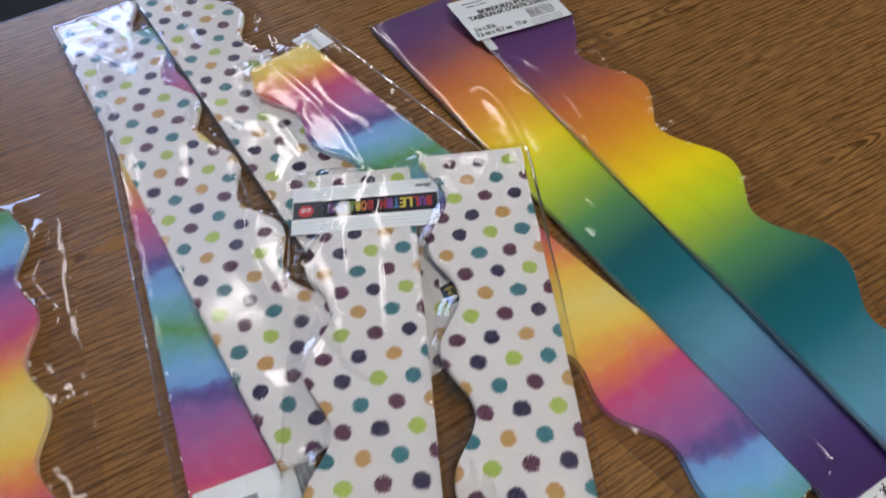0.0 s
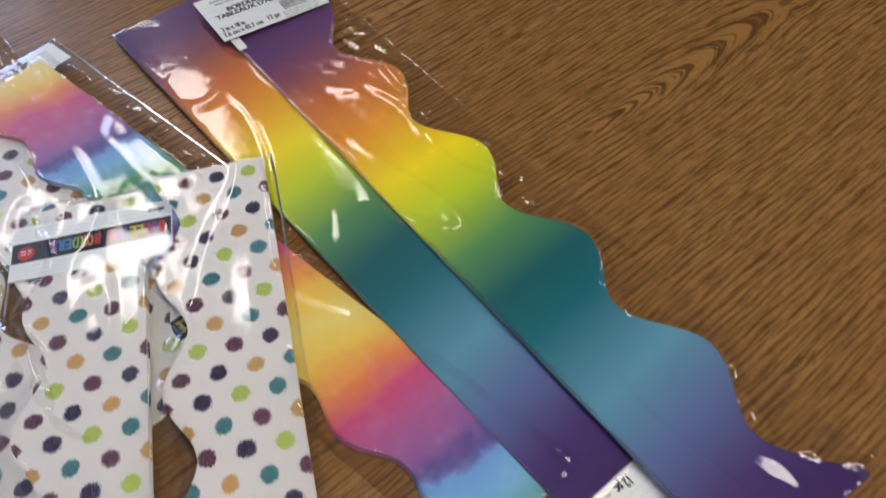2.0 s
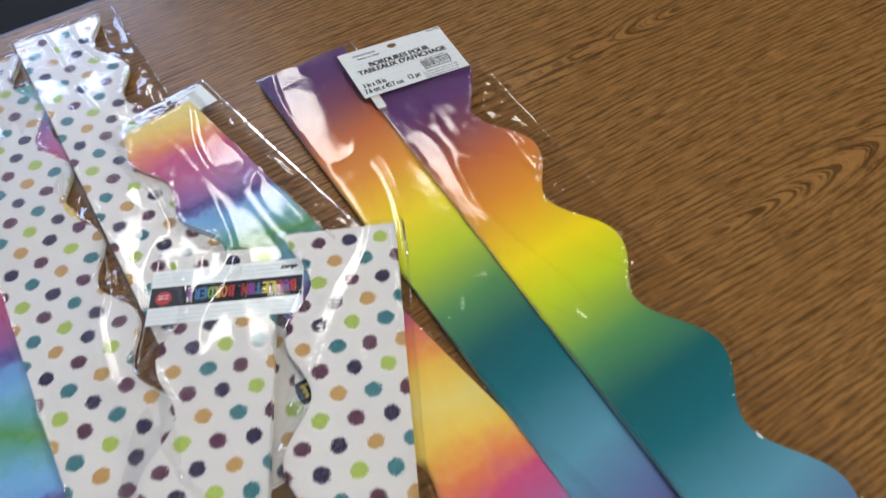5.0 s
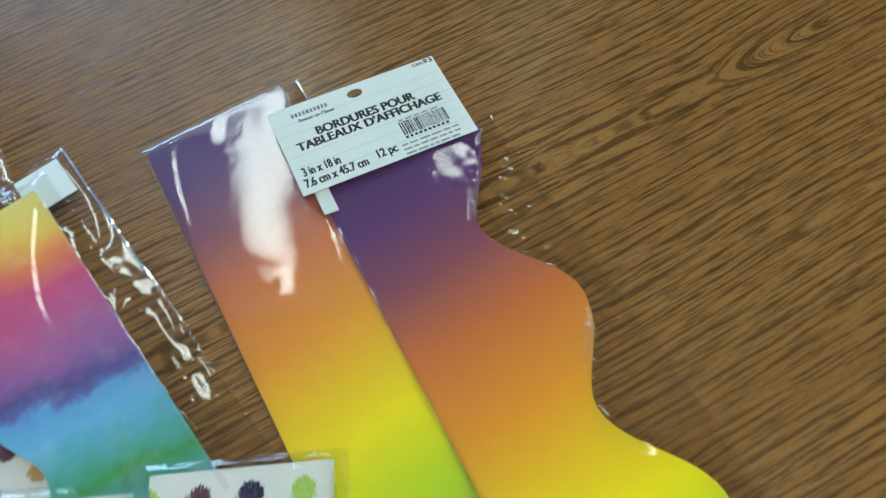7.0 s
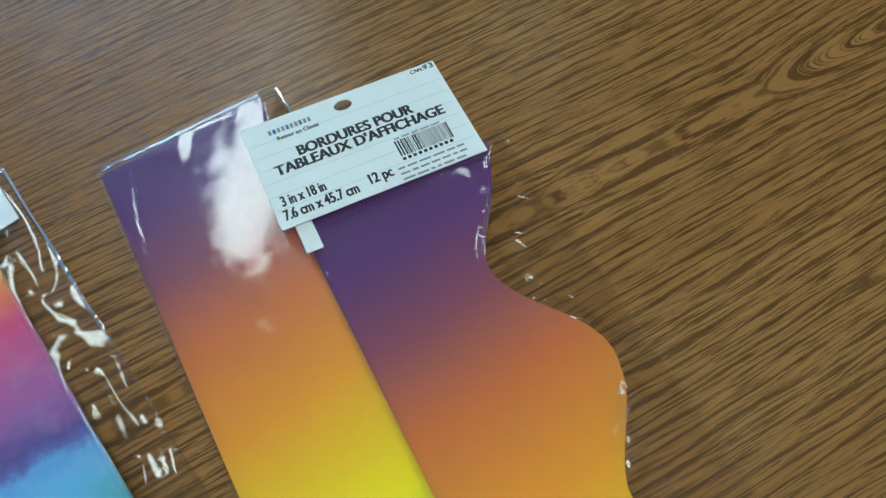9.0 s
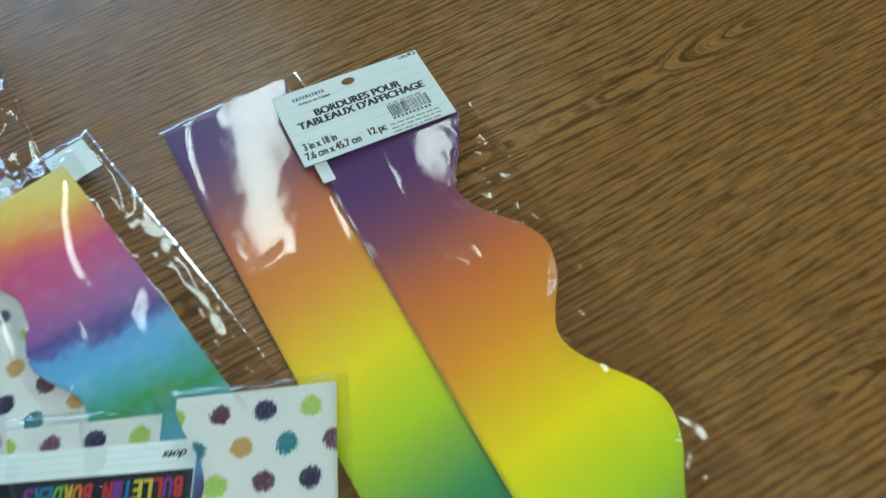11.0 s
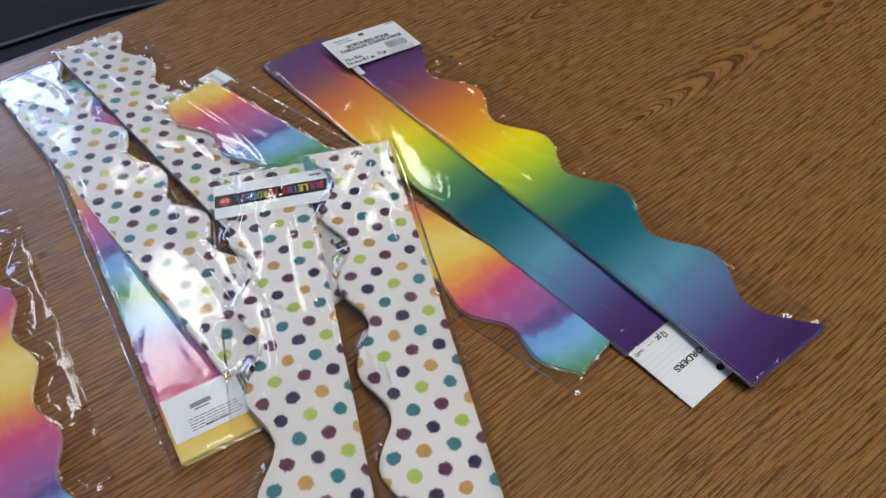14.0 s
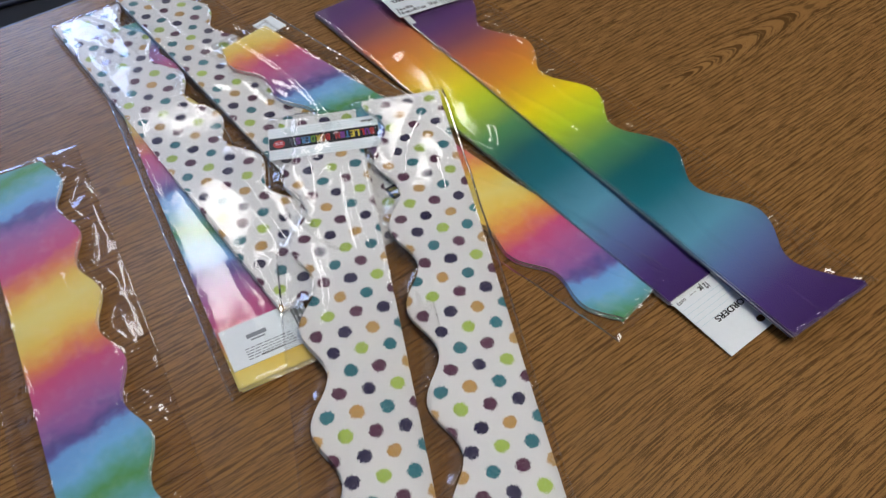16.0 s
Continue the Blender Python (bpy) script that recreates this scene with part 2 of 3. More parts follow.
# pale so that two unseen walls bounce fill onto the stacks' near edges
BOUNCE_PAINT = plain("bounce_wall_paint", (0.74, 0.73, 0.70), 0.8, scale=8)
CEILING_PAINT = plain("ceiling_tile", (0.42, 0.41, 0.39), 0.85, scale=60)
CARPET = plain("dark_carpet", (0.014, 0.013, 0.014), 0.95, vary=0.4, scale=260)
METAL = plain("dark_metal", (0.05, 0.05, 0.05), 0.4, 0.8)
EDGE_BAND = plain("dark_edge_band", (0.035, 0.022, 0.014), 0.45)
CABLE = plain("blue_black_cable", (0.012, 0.016, 0.04), 0.35)
FRAME = plain("window_frame_paint", (0.7, 0.7, 0.68), 0.4)


def lamp_material(name, color, strength):
    n = Nodes(name)
    n.bsdf.inputs["Emission Color"].default_value = (*color, 1)
    n.bsdf.inputs["Emission Strength"].default_value = strength
    return n.set((0.8, 0.8, 0.8), 0.4)


DIFFUSER = lamp_material("lit_diffuser", (1.0, 0.95, 0.90), PANEL_W)

# ---- mesh helpers ----


def mesh_ob(name, bm, material, parent=None, label="", smooth=False):
    data = bpy.data.meshes.new(name)
    bm.to_mesh(data)
    bm.free()
    for m in material if isinstance(material, (list, tuple)) else [material]:
        data.materials.append(m)
    if smooth:
        for p in data.polygons:
            p.use_smooth = True
    ob = new(name, data)
    if parent is not None:
        ob.parent = parent
    if label:
        tagged(ob, label)
    return ob


def part(name, bm, material, parent, label="", smooth=False):
    return mesh_ob(name, bm, material, parent, label, smooth)


def box(bm, x0, x1, y0, y1, z0, z1, bevel=0.0):
    r = bmesh.ops.create_cube(bm, size=1, matrix=Matrix.Translation(((x0 + x1) / 2, (y0 + y1) / 2, (z0 + z1) / 2)) @ Matrix.Diagonal((x1 - x0, y1 - y0, z1 - z0, 1)))
    if bevel:
        edges = list({e for v in r["verts"] for e in v.link_edges})
        bmesh.ops.bevel(bm, geom=edges, offset=bevel, segments=2, affect="EDGES")
    return bm


def boxed(*a, **k):
    return box(bmesh.new(), *a, **k)


# ---- the room: walls and ceiling are unseen, added for bounce and reflections ----
X0, X1, Y0, Y1, H = -2.6, 2.6, -2.4, WALL_Y, 2.7
tagged(mesh_ob("floor", boxed(X0, X1, Y0, Y1, -0.1, 0), CARPET), "dark charcoal carpet floor under the table", "floor", kind="structure")
tagged(mesh_ob("ceiling", boxed(X0, X1, Y0, Y1, H, H + 0.1), CEILING_PAINT), "off-white ceiling over the room", "ceiling", kind="structure")
tagged(mesh_ob("wall_south", boxed(X0, X1, Y0 - 0.15, Y0, 0, H), BOUNCE_PAINT), "unseen off-white wall, pale to bounce fill light", "wall", kind="structure")
tagged(mesh_ob("wall_west", boxed(X0 - 0.15, X0, Y0, Y1, 0, H), BOUNCE_PAINT), "unseen off-white wall, pale to bounce fill light", "wall", kind="structure")
tagged(mesh_ob("wall_east", boxed(X1, X1 + 0.15, Y0, Y1, 0, H), WALL_PAINT), "plain warm grey painted wall", "wall", kind="structure")
bm = bmesh.new()
box(bm, X0, WIN_X0, Y1, Y1 + 0.2, 0, H)
box(bm, WIN_X1, X1, Y1, Y1 + 0.2, 0, H)
box(bm, WIN_X0, WIN_X1, Y1, Y1 + 0.2, 0, WIN_Z0)
box(bm, WIN_X0, WIN_X1, Y1, Y1 + 0.2, WIN_Z1, H)
tagged(mesh_ob("wall_north", bm, WALL_PAINT), "plain warm grey painted wall with a window", "wall", kind="structure")
window = tagged(new("window_1"), "white framed window letting in daylight", "window", kind="structure")
bm = bmesh.new()
for x in (WIN_X0, WIN_X1 - 0.05):
    box(bm, x, x + 0.05, Y1 + 0.03, Y1 + 0.09, WIN_Z0, WIN_Z1)
for z in (WIN_Z0, WIN_Z1 - 0.05):
    box(bm, WIN_X0 + 0.05, WIN_X1 - 0.05, Y1 + 0.032, Y1 + 0.088, z, z + 0.05)
part("window_frame", bm, FRAME, window)


def added_ceiling_panel(x, y, w, h):
    lamp = tagged(new("added_ceiling_panel"), "unseen lit ceiling panel with white frame, set for glare and fill", "ceiling light", "ceiling panels")
    lamp.matrix_world = pose(x, y, H)
    bm = bmesh.new()
    for s in (-1, 1):
        box(bm, s * w / 2 - 0.015, s * w / 2 + 0.015, -h / 2, h / 2, -0.03, 0)
        box(bm, -w / 2 + 0.015, w / 2 - 0.015, s * h / 2 - 0.015, s * h / 2 + 0.015, -0.03, 0)
    part("frame", bm, FRAME, lamp)
    part("diffuser", boxed(-w / 2 + 0.015, w / 2 - 0.015, -h / 2 + 0.015, h / 2 - 0.015, -0.022, -0.004), DIFFUSER, lamp)
    return lamp


# unseen source placed where the glare on the left packs' film points
added_ceiling_panel(-0.62, 2.45, 0.32, 1.2)
# fill panel added to brighten the table from the right; no lamp known there
added_ceiling_panel(0.95, 0.0, 1.3, 0.75)
# small unseen panel set for glints on the front and right packs' film
added_ceiling_panel(0.24, 2.72, 0.22, 0.5)

# ---- the table ----
TOP = 0.75
table = tagged(new("table"), "oak-grain laminate table with dark edge", "table")
table.matrix_world = pose(-0.133, 0.878, 0, 0, 0, 30.2)
part("tabletop", boxed(-0.45, 1.35, -1.2, 0, TOP - 0.03, TOP, bevel=0.0015), WOOD, table)
bm = bmesh.new()
box(bm, -0.453, 1.353, 0.0005, 0.003, TOP - 0.029, TOP - 0.001)
part("edge_band", bm, EDGE_BAND, table)
for x, y in ((-0.38, -0.08), (1.28, -0.08), (-0.38, -1.12), (1.28, -1.12)):
    part("leg", boxed(x - 0.02, x + 0.02, y - 0.02, y + 0.02, 0, TOP - 0.03, bevel=0.004), METAL, table)


# ---- cable on the floor ----
curve = bpy.data.curves.new("cable", "CURVE")
curve.dimensions, curve.bevel_depth, curve.bevel_resolution = "3D", 0.007, 3
sp = curve.splines.new("NURBS")
pts = [(-1.6, 1.85), (-1.1, 2.05), (-0.77, 2.156), (-0.62, 2.235), (-0.47, 2.30), (-0.25, 2.33), (0.1, 2.45)]
sp.points.add(len(pts) - 1)
for q, (x, y) in zip(sp.points, pts):
    q.co = (x, y, 0.007, 1)
sp.order_u, sp.use_endpoint_u = 4, True
tmp = bpy.data.objects.new("cable", curve)
scene.collection.objects.link(tmp)
data = bpy.data.meshes.new_from_object(tmp.evaluated_get(bpy.context.evaluated_depsgraph_get()))
bpy.data.objects.remove(tmp)
data.materials.append(CABLE)
tagged(new("cable", data), "dark blue cable lying on the dark floor", "cable")


# ---- packs of border strips ----
SHEET = 0.00034


def knots(u, pts):
    for (a, za), (b, zb) in zip(pts, pts[1:]):
        if u <= b:
            t = min(1, max(0, (u - a) / (b - a)))
            t = t * t * (3 - 2 * t)
            return za + (zb - za) * t
    return pts[-1][1]


def edge_width(u, cut):
    """Width of the strip at u. cut: length, wave length, where the first crest lies, crest and trough widths, flare at the ends."""
    length, wave, first, crest, trough, flare = cut
    w = (crest + trough) / 2 + (crest - trough) / 2 * math.cos(2 * math.pi * (u - first) / wave)
    return w + flare * max(0, 1 - min(u, length - u) / 0.016) ** 2


def strip_mesh(name, cut, side, lift, tilt, material, printing):
    """One die-cut border strip: straight along v = 0, scalloped on the other long side."""
    bm = bmesh.new()
    uvl = bm.loops.layers.uv.new("UVMap")
    nu, nv = 150, 5
    length = cut[0]
    tops, lows = [], []
    for i in range(nu + 1):
        u = length * i / nu
        w = edge_width(u, cut)
        z = knots(u, lift)
        tops.append([bm.verts.new((u, side * w * j / nv, z + tilt * w * j / nv + SHEET)) for j in range(nv + 1)])
        lows.append([bm.verts.new((u, side * w * j / nv, z + tilt * w * j / nv)) for j in (0, nv)])
    flat = {}
    for row in tops:
        for v in row:
            flat[v] = ((length - v.co.x if printing[0] else v.co.x) - printing[1], abs(v.co.y) - printing[2])
    for row in lows:
        for v in row:
            flat[v] = ((length - v.co.x if printing[0] else v.co.x) - printing[1], abs(v.co.y) - printing[2])

    def face(vs, mat):
        f = bm.faces.new(vs if side > 0 else vs[::-1])
        f.material_index = mat
        for l in f.loops:
            l[uvl].uv = flat[l.vert]

    for i in range(nu):
        for j in range(nv):
            face((tops[i][j], tops[i + 1][j], tops[i + 1][j + 1], tops[i][j + 1]), 0)
        face((lows[i][0], lows[i + 1][0], tops[i + 1][0], tops[i][0]), 1)
        face((tops[i][nv], tops[i + 1][nv], lows[i + 1][1], lows[i][1]), 1)
    for i, order in ((0, 1), (nu, -1)):
        ring = [lows[i][0], *tops[i], lows[i][1]]
        face(ring[::order], 1)
    data = bpy.data.meshes.new(name)
    bm.to_mesh(data)
    bm.free()
    data.materials.append(material)
    data.materials.append(CARD_EDGE)
    return data


def ridge(p, s):
    return 1 - abs(noise.noise(Vector((p[0] * s[0], p[1] * s[1], p[2])))) * 2


def film_mesh(cut, side, lift, tilt, height, bag, seed, puff, long, shelf, crisp):
    """The bag's upper sheet: lies on the stack, sags to the table past its edge, with puffs, long creases and crumples at the rims."""
    u0, u1, v0, v1 = bag
    length = cut[0]
    bm = bmesh.new()
    nu, nv = 240, 48
    grid = []
    for i in range(nu + 1):
        row = []
        u = u0 + (u1 - u0) * i / nu
        uc = min(length, max(0, u))
        w = edge_width(uc, cut)
        swell = puff[0] + (puff[1] - puff[0]) * uc / length
        for j in range(nv + 1):
            v = v0 + (v1 - v0) * j / nv
            reach = shelf[2] * min(1, max(0, u - shelf[0]) / 0.004, max(0, shelf[1] - u) / 0.004) if shelf[2] else 0.0
            over = max(0, -v - reach, v - w, -u, u - length)
            sag = max(0, 1 - over / 0.012)
            sag = sag * sag * (3 - 2 * sag)
            z = knots(uc, lift) + tilt * min(max(v, 0), w) + height * sag + 0.0004
            p = (u, v, seed)
            big = max(0, noise.noise(Vector((u * long[0] + v * long[1], v * long[2], seed))) + 0.10)
            crease = max(0, ridge((u + v * 0.6, v - u * 0.12, seed + 7), (9, 34)) - 0.72)
            rim = min(v - v0, v1 - v, u - u0, u1 - u)
            near = max(0, 1 - over / 0.03) if over > 0 else 0.0
            crumple = crisp * abs(noise.noise(Vector((u * 38, v * 80, seed + 3))))
            bumpz = swell * (0.0046 * big + 0.0050 * crease) + 0.0030 * crumple * near + (0.0013 * min(1.0, 0.5 / crisp) * crumple * max(0, 1 - (w - v) / 0.02) if over == 0 else 0.0013 * crumple * near)
            bumpz *= min(1, max(0, rim) / 0.004)
            row.append(bm.verts.new((u, side * v, z + bumpz)))
        grid.append(row)
    for i in range(nu):
        for j in range(nv):
            vs = (grid[i][j], grid[i + 1][j], grid[i + 1][j + 1], grid[i][j + 1])
            bm.faces.new(vs if side > 0 else vs[::-1])
    return bm


def seam_mesh(bag, v, side, lift, rng):
    """The stitched-looking heat seal along a bag's long rim: a narrow ribbon pressed into small ridges."""
    bm = bmesh.new()
    n = 330
    rows = []
    for i in range(n + 1):
        u = bag[0] + (bag[1] - bag[0]) * i / n
        z = knots(max(0, u), lift) + 0.0005
        sway = 0.0006 * noise.noise(Vector((u * 40, v * 90, 2.0)))
        top = 0.0002 * rng.random() if rng.random() < 0.3 else 0.00004
        rows.append([bm.verts.new((u, side * (v + sway + d), z + h)) for d, h in ((-0.0007, 0), (0, top), (0.0007, 0))])
    for a, b in zip(rows, rows[1:]):
        for k in (0, 1):
            bm.faces.new((a[k], b[k], b[k + 1], a[k + 1]))
    return bm


def border_pack(label, origin, toward, side, cut, material, lift, tilt=0.0, seed=1.0, puff=(1.0, 1.0), long=(11, 8, 27), shelf=(0, 0, 0), crisp=1.0, loose=0.0010, bag=(-0.014, 0.472, -0.006, 0.084), count=12, printing=(0, 0.0, 0.0)):
    """A clear bag with a stack of border strips. origin: the straight edge's first corner; toward: a point further along that edge."""
    pack = tagged(new("border_pack"), label, "border pack", "packs of border strips")
    angle = math.degrees(math.atan2(toward[1] - origin[1], toward[0] - origin[0]))
    pack.matrix_world = pose(origin[0], origin[1], TOP + 0.0004, 0, 0, angle)
    data = strip_mesh("border_strip", cut, side, lift, tilt, material, printing)
    rng = random.Random(int(seed * 10))
    for k in range(count):
        ob = new("border_strip", data)
        ob.parent = pack
        top = k == count - 1
        ob.matrix_basis = pose(0 if top else rng.uniform(-loose, loose), 0 if top else rng.uniform(-0.8 * loose, loose) * side, k * (SHEET + 0.00001))
    film = part("film", film_mesh(cut, side, lift, tilt, count * SHEET + 0.0003, bag, seed, puff, long, shelf, crisp), FILM, pack, "clear crinkled plastic bag", smooth=True)
    film.visible_shadow = False
    for v in bag[2:]:
        if abs(v) < 0.0045:
            continue
        seam = part("seam", seam_mesh(bag, v, side, lift, rng), FILM, pack, "heat-sealed bag seam")
        seam.visible_shadow = False
    return pack


WIDE = (0.4595, 0.0914, 0.0060, 0.0722, 0.0508, 0.006)
NARROW = (0.457, 0.0914, 0.0060, 0.0700, 0.0610, 0.0)
DOTTED = (0.4425, 0.07375, 0.0, 0.0658, 0.0512, 0.0)
DYED = (0.449, 0.0657, 0.0295, 0.0605, 0.0505, 0.0)
pack_gl = border_pack("rainbow gradient scalloped border strips bagged with white paper tag", (0.303, 0.390), (0.067, 0.781), -1, NARROW, RAINBOW, [(0, 0.0010), (0.16, 0.0022), (0.30, 0.0012), (0.457, 0.0012)], seed=2.3, puff=(0.75, 0.35), long=(5, 3, 18), crisp=0.15, loose=0.0012, bag=(-0.003, 0.4615, -0.002, 0.078), printing=(1, 0, 0))
pack_gr = border_pack("rainbow gradient scalloped border strips under a French paper tag", (0.153, 0.753), (0.370, 0.351), 1, WIDE, RAINBOW, [(0, 0.0046), (0.16, 0.0052), (0.30, 0.0078), (0.4595, 0.0076)], tilt=-0.055, seed=4.1, puff=(0.12, 1.6), long=(10, 7, 24), crisp=1.9, loose=0.0019, bag=(-0.003, 0.4635, -0.003, 0.085))
pack_c = border_pack("tie-dye scalloped border strips with tag, partly covered by dotted strips", (0.0112, 0.3604), (-0.094, 0.634), -1, DYED, TIE_DYE, [(0, 0), (0.449, 0)], seed=5.9, puff=(0.10, 0.15), bag=(-0.004, 0.466, -0.007, 0.072))
pack_e = border_pack("tie-dye scalloped border strips in a crinkled clear bag", (-0.2095, 0.5835), (-0.0905, 0.2935), 1, DYED, TIE_DYE_BLUE, [(0, 0), (0.449, 0)], seed=6.9, puff=(0.25, 0.25), bag=(-0.010, 0.470, -0.020, 0.081))
pack_b = border_pack("white dotted scalloped border strips beneath a tie-dye pack", (-0.1345, 0.8395), (0.105, 0.4455), 1, DOTTED, DOTS, [(0, 0.0050), (0.30, 0.0050), (0.4425, 0.0035)], tilt=-0.055, seed=7.2, puff=(0.6, 0.6), bag=(-0.006, 0.448, -0.004, 0.080), printing=(1, 0.003, -0.0004))
pack_d = border_pack("tie-dye scalloped border strips lying across a dotted pack", (0.0191, 0.7590), (0.3079, 0.4150), -1, DYED, TIE_DYE, [(0, 0.0066), (0.16, 0.0060), (0.32, 0), (0.449, 0)], seed=8.8, puff=(0.6, 0.6), bag=(-0.018, 0.457, -0.020, 0.067))
pack_a = border_pack("white dotted scalloped border strips in a shiny crinkled bag", (-0.1878, 0.7978), (0.041, 0.412), 1, DOTTED, DOTS, [(0, 0.0006), (0.22, 0.0012), (0.34, 0.0052), (0.4425, 0.0052)], seed=9.6, puff=(0.6, 1.0), bag=(-0.003, 0.447, -0.004, 0.076), printing=(1, 0.0155, -0.0010))
pack_f = border_pack("white dotted scalloped border strips with a paper band", (0.0985, 0.622), (0.1275, 0.272), -1, DOTTED, DOTS, [(0, 0.0064), (0.20, 0.0092), (0.36, 0.0006), (0.4425, 0)], seed=10.4, puff=(0.9, 0.1), shelf=(0.004, 0.058, 0.023), bag=(-0.006, 0.455, -0.026, 0.077), printing=(0, 0.0085, -0.0010))
pack_g = border_pack("white dotted scalloped border strips laid over rainbow strips", (0.1705, 0.633), (0.2025, 0.261), -1, DOTTED, DOTS, [(0, 0.0095), (0.12, 0.0085), (0.34, 0.0012), (0.4425, 0)], seed=11.5, puff=(0.7, 0.05), bag=(-0.004, 0.455, -0.0055, 0.078), printing=(0, 0.0095, 0.0))

# ---- paper tags ----


def text_on(body, x0, x1, y0, h, material, parent, z=0.00012, italic=0.0, bold=0.032):
    """Flat printed words in the tag's own plane, fitted to a width and a cap height."""
    curve = bpy.data.curves.new("printed_text", "FONT")
    curve.body, curve.shear, curve.offset = body, italic, 0.015
    tmp = bpy.data.objects.new("printed_text", curve)
    scene.collection.objects.link(tmp)
    data = bpy.data.meshes.new_from_object(tmp.evaluated_get(bpy.context.evaluated_depsgraph_get()))
    bpy.data.objects.remove(tmp)
    co = np.empty(len(data.vertices) * 3)
    data.vertices.foreach_get("co", co)
    co = co.reshape(-1, 3)
    lo, hi = co.min(0), co.max(0)
    co[:, 0] = x0 + (co[:, 0] - lo[0]) * (x1 - x0) / (hi[0] - lo[0])
    co[:, 1] = y0 + co[:, 1] * h / 0.70
    co[:, 2] = z
    data.vertices.foreach_set("co", co.ravel())
    if bold > 0.03:
        bm = bmesh.new()
        for k in range(3):
            bm.from_mesh(data)
            for v in bm.verts[-len(data.vertices):]:
                v.co.x += (k - 1) * bold * h
                v.co.z += k * 0.00002
        bm.to_mesh(data)
        bm.free()
    data.materials.clear()
    data.materials.append(material)
    ob = new("printed_text", data)
    ob.parent = parent
    return ob


def bars_on(name, rects, material, parent, z=0.0001):
    bm = bmesh.new()
    for x0, x1, y0, y1 in rects:
        bm.faces.new([bm.verts.new(c) for c in ((x0, y0, z), (x1, y0, z), (x1, y1, z), (x0, y1, z))])
    return part(name, bm, material, parent)


def small_print(x0, x1, y0, y1, lines, seed):
    """Lines of print too small to read, as word-long bars."""
    rng, out = random.Random(seed), []
    step = (y1 - y0) / lines
    for k in range(lines):
        x = x0
        while x < x1 - 0.002:
            w = min(rng.uniform(0.0015, 0.005), x1 - x)
            out.append((x, x + w, y0 + k * step, y0 + k * step + step * 0.34))
            x += w + 0.0009
    return out


def barcode(x0, x1, y0, y1, seed):
    rng, out, x = random.Random(seed), [], x0
    while x < x1:
        w = rng.choice((0.00025, 0.0004, 0.0007))
        out.append((x, min(x + w, x1), y0, y1))
        x += w + rng.choice((0.0003, 0.0005))
    return out


def paper_tag(pack, m, w, h, hole=None, label="white printed paper tag"):
    """A paper tag with thickness, lying in the plane of m with its lower left corner there; hole: centre and radius."""
    bm = bmesh.new()
    loops = [[(0, 0), (w, 0), (w, h), (0, h)]]
    if hole:
        cx, cy, r = hole
        loops.append([(cx + 1.45 * r * math.cos(2 * math.pi * q / 24), cy + r * math.sin(2 * math.pi * q / 24)) for q in range(24)])
    edges = []
    for loop in loops:
        vs = [bm.verts.new((x, y, 0)) for x, y in loop]
        edges += [bm.edges.new((p, q)) for p, q in zip(vs, vs[1:] + vs[:1])]
    bmesh.ops.triangle_fill(bm, use_beauty=True, use_dissolve=False, edges=edges, normal=(0, 0, 1))
    low = bmesh.ops.extrude_face_region(bm, geom=bm.faces[:])
    for e in low["geom"]:
        if isinstance(e, bmesh.types.BMVert):
            e.co.z -= 0.0005
    bmesh.ops.recalc_face_normals(bm, faces=bm.faces)
    ob = part("paper_tag", bm, PAPER, pack, label)
    ob.matrix_basis = m
    return ob


STACK = 12 * (SHEET + 0.00001)


def on_pack(pack, m):
    """A pose in the room as a pose on the pack."""
    return pack.matrix_world.inverted() @ m


# French tag: words run along the strip's width
french = on_pack(pack_gr, pose(0.1474, 0.7475, TOP + 0.0140, 2.5, 4.6, 26.8))
paper_tag(pack_gr, french @ pose(0.0050, -0.0115, -0.0022), 0.0065, 0.0160, label="white back flap of the paper tag")
tag = paper_tag(pack_gr, french, 0.0835, 0.0500, (0.0415, 0.0445, 0.0026), label="white paper header tag with black French words and hang hole")
for y in (0.0082, 0.0145, 0.0208, 0.0272, 0.0335, 0.0398):
    bars_on("rule_line", [(0.001, 0.082, y, y + 0.00025)], RULE_INK, tag, 0.00006)
text_on("BORDURES POUR", 0.0176, 0.0656, 0.0288, 0.0046, INK, tag, bold=0.052)
text_on("TABLEAUX D'AFFICHAGE", 0.0066, 0.0766, 0.0232, 0.0046, INK, tag, bold=0.052)
text_on("3 in x 18 in", 0.0039, 0.0212, 0.0094, 0.0046, INK, tag)
text_on("7.6 cm x 45.7 cm", 0.0028, 0.0321, 0.0032, 0.0046, INK, tag)
text_on("12 pc", 0.0373, 0.0466, 0.0046, 0.0046, INK, tag)
text_on("CAN", 0.0724, 0.0774, 0.0470, 0.0018, INK, tag)
text_on("$3", 0.0781, 0.0825, 0.0468, 0.0026, INK, tag)
text_on("Retour en Classe", 0.0124, 0.0294, 0.0390, 0.0018, INK, tag)
for k in range(10):
    bars_on("brand_shape", [(0.0100 + k * 0.0018, 0.0112 + k * 0.0018, 0.0425, 0.0448)], (GREY_INK, INKS[4], GREY_INK)[k % 3], tag)
bars_on("barcode", barcode(0.0525, 0.0752, 0.0112, 0.0190, 5), INK, tag)
bars_on("number_bar", [(0.0525 + k * 0.0022, 0.0539 + k * 0.0022, 0.0092, 0.0106) for k in range(10)], INK, tag)
bars_on("small_print", small_print(0.0490, 0.078, 0.0008, 0.0085, 3, 2) + small_print(0.053, 0.075, 0.0196, 0.0218, 1, 3), GREY_INK, tag)

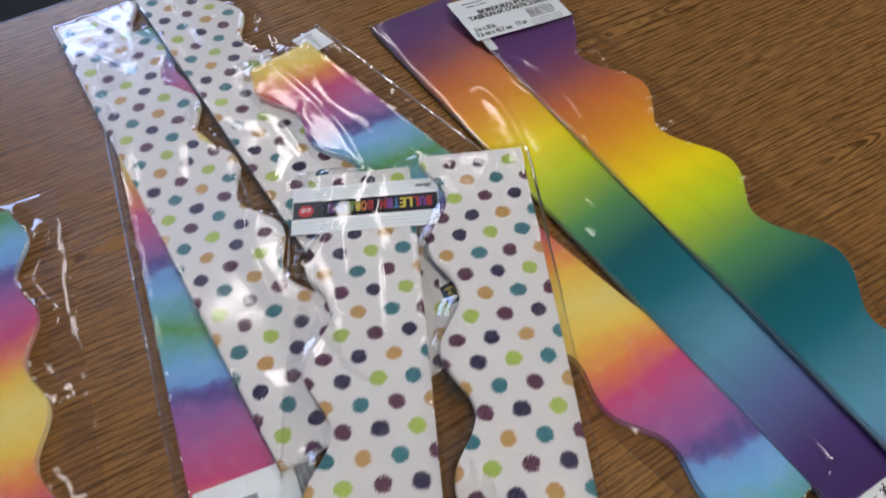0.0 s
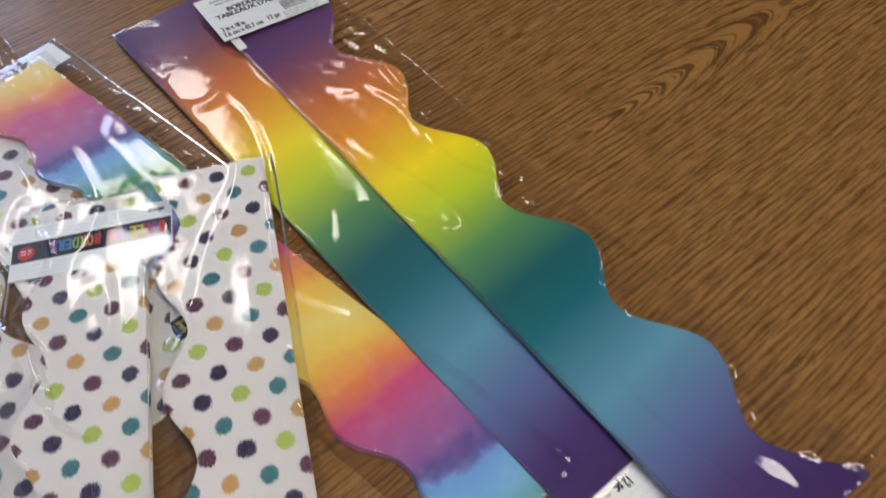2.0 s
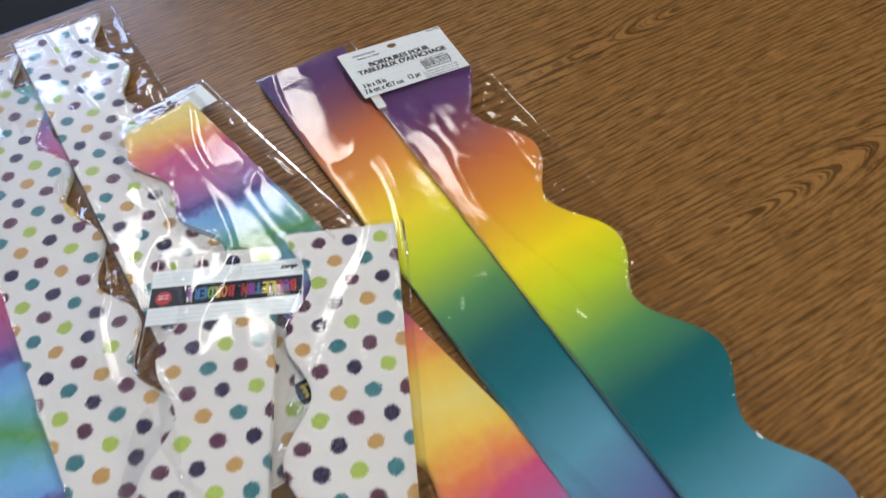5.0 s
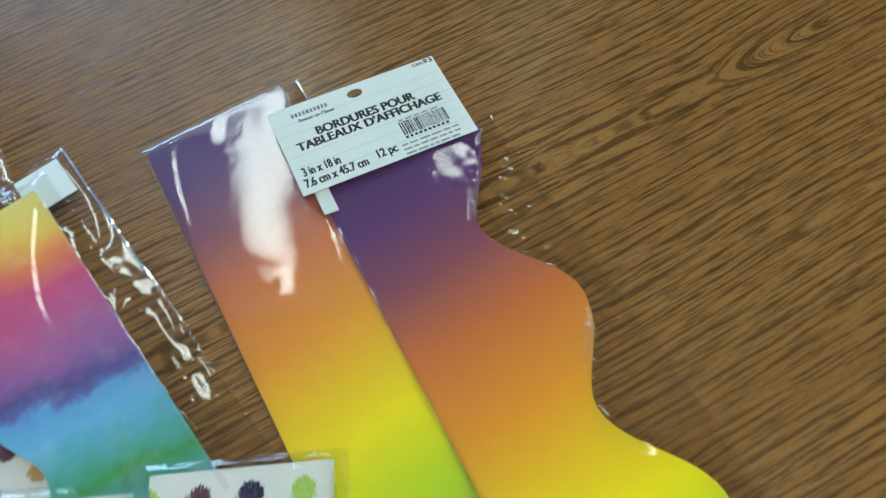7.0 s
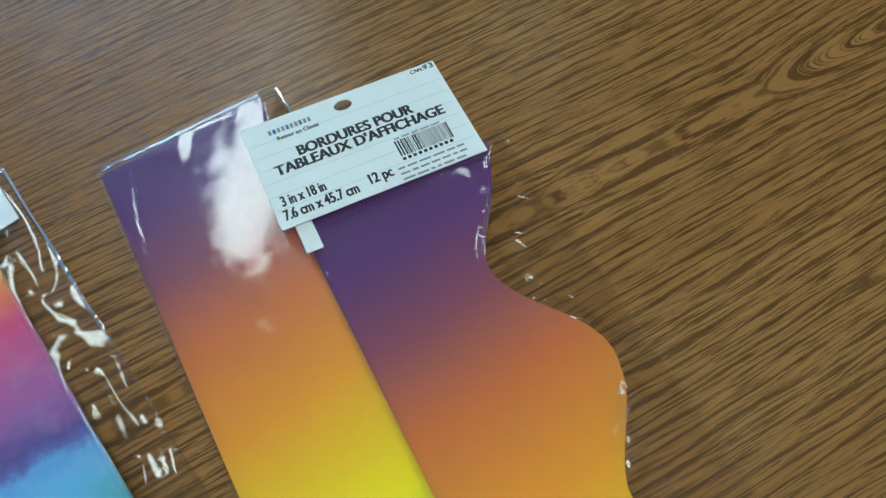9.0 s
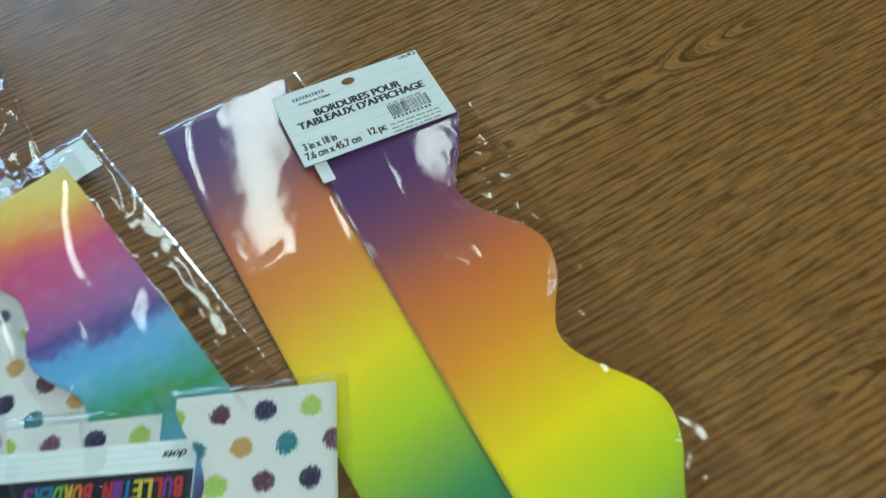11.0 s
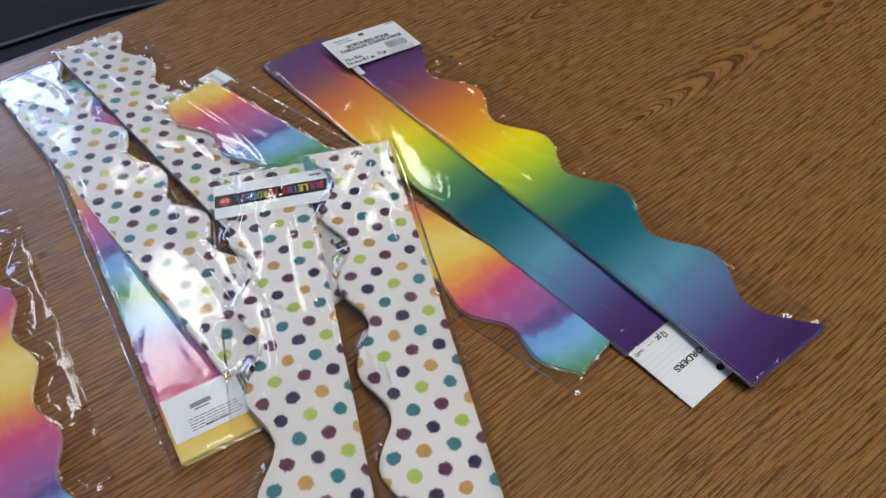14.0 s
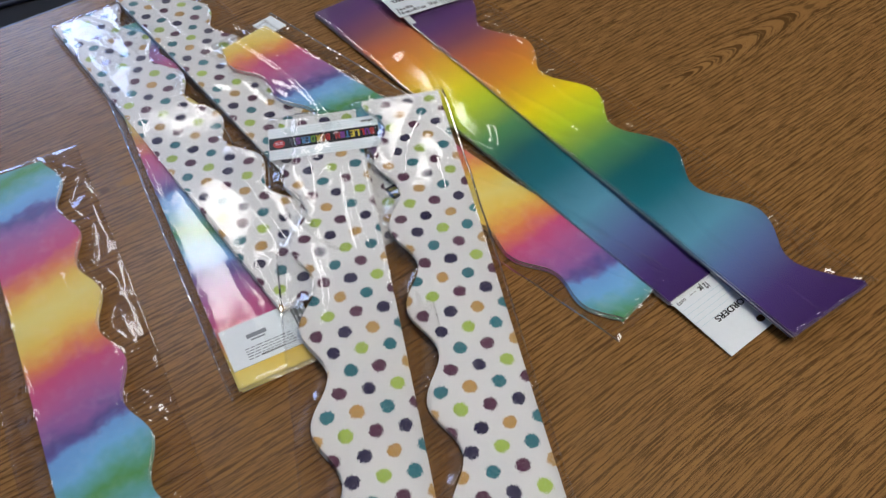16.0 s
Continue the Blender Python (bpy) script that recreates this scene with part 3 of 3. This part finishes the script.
# English tag at the other rainbow pack's end, seen the other way up
tag = paper_tag(pack_gl, pose(0.0015, -0.0745, 0.0045, -3.2, 0, 90), 0.0745, 0.0555, (0.0350, 0.0478, 0.0026), label="white paper header tag with black English words")
for y in (0.0120, 0.0160, 0.0200, 0.0240, 0.0280):
    bars_on("rule_line", [(0.001, 0.0735, y, y + 0.00025)], RULE_INK, tag, 0.00006)
text_on("BORDERS", 0.0290, 0.0605, 0.0285, 0.0044, INK, tag, bold=0.05)
text_on("12 pc", 0.0420, 0.0505, 0.0045, 0.0050, INK, tag)
bars_on("dash", [(0.0535, 0.0595, 0.0058, 0.0062)], INK, tag)
text_on("CAN", 0.0640, 0.0680, 0.0050, 0.0020, INK, tag)
text_on("$3", 0.0685, 0.0720, 0.0048, 0.0028, INK, tag)


def colour_band(pack, m, width):
    """A white paper band with a black stripe of coloured capitals."""
    tag = paper_tag(pack, m, width, 0.039, label="white paper band with black stripe of coloured capitals")
    bars_on("stripe", [(0.0005, width - 0.0005, 0.0125, 0.0268)], INK, tag, 0.00006)
    x = 0.004
    step = (width - 0.026) / 16
    for k, ch in enumerate("BULLETIN BORDERS"):
        if ch != " ":
            text_on(ch, x + k * step + 0.0004, x + (k + 1) * step - 0.0004, 0.0155, 0.0080, INKS[(0, 5, 0, 2, 2, 4, 5, 0, 0, 0, 1, 2, 3, 4, 4, 5)[k]], tag)
    bm = bmesh.new()
    bmesh.ops.create_circle(bm, cap_ends=True, segments=24, radius=0.0048, matrix=Matrix.Translation((width - 0.0085, 0.0205, 0.00016)))
    part("round_mark", bm, INKS[0], tag)
    bars_on("mark_print", small_print(width - 0.0115, width - 0.0055, 0.0185, 0.0225, 2, 8), PAPER, tag, 0.0003)
    for y in (0.003, 0.006, 0.009, 0.030, 0.033, 0.036):
        bars_on("rule_line", [(0.001, width - 0.001, y, y + 0.0003)], RULE_INK, tag, 0.00005)
    text_on("dots", 0.004, 0.014, 0.0045, 0.0034, INK, tag, italic=0.4)
    return tag


colour_band(pack_f, on_pack(pack_f, pose(0.116, 0.611, TOP + 0.0004 + 0.0066 + STACK + 0.0005, 0, 0, 183.5)), 0.091)
colour_band(pack_b, pose(0.384, 0.0735, STACK + 0.0006, 0, 0, -90), 0.074)

# care tag on the tie-dye pack's end
tag = paper_tag(pack_c, pose(0.0135, -0.0010, STACK + 0.0006, 0, 0, -90), 0.060, 0.0358, label="grey-white paper tag with small print and barcode")
bars_on("small_print", small_print(0.012, 0.046, 0.004, 0.0150, 5, 11), GREY_INK, tag)
text_on("MADE IN CHINA", 0.021, 0.036, 0.0038, 0.0016, INK, tag)
bars_on("brand_shape", [(0.016, 0.030, 0.021, 0.0245), (0.018, 0.028, 0.0185, 0.0198)], GREY_INK, tag)
bars_on("barcode", barcode(0.050, 0.060, 0.009, 0.031, 15), INK, tag)

# back of the header tag behind the upper tie-dye pack
paper_tag(pack_d, pose(-0.0120, -0.006, 0.0028 + 0.0060, 0, 0, 0), 0.0240, 0.0220, label="plain white paper tag seen through the bag")
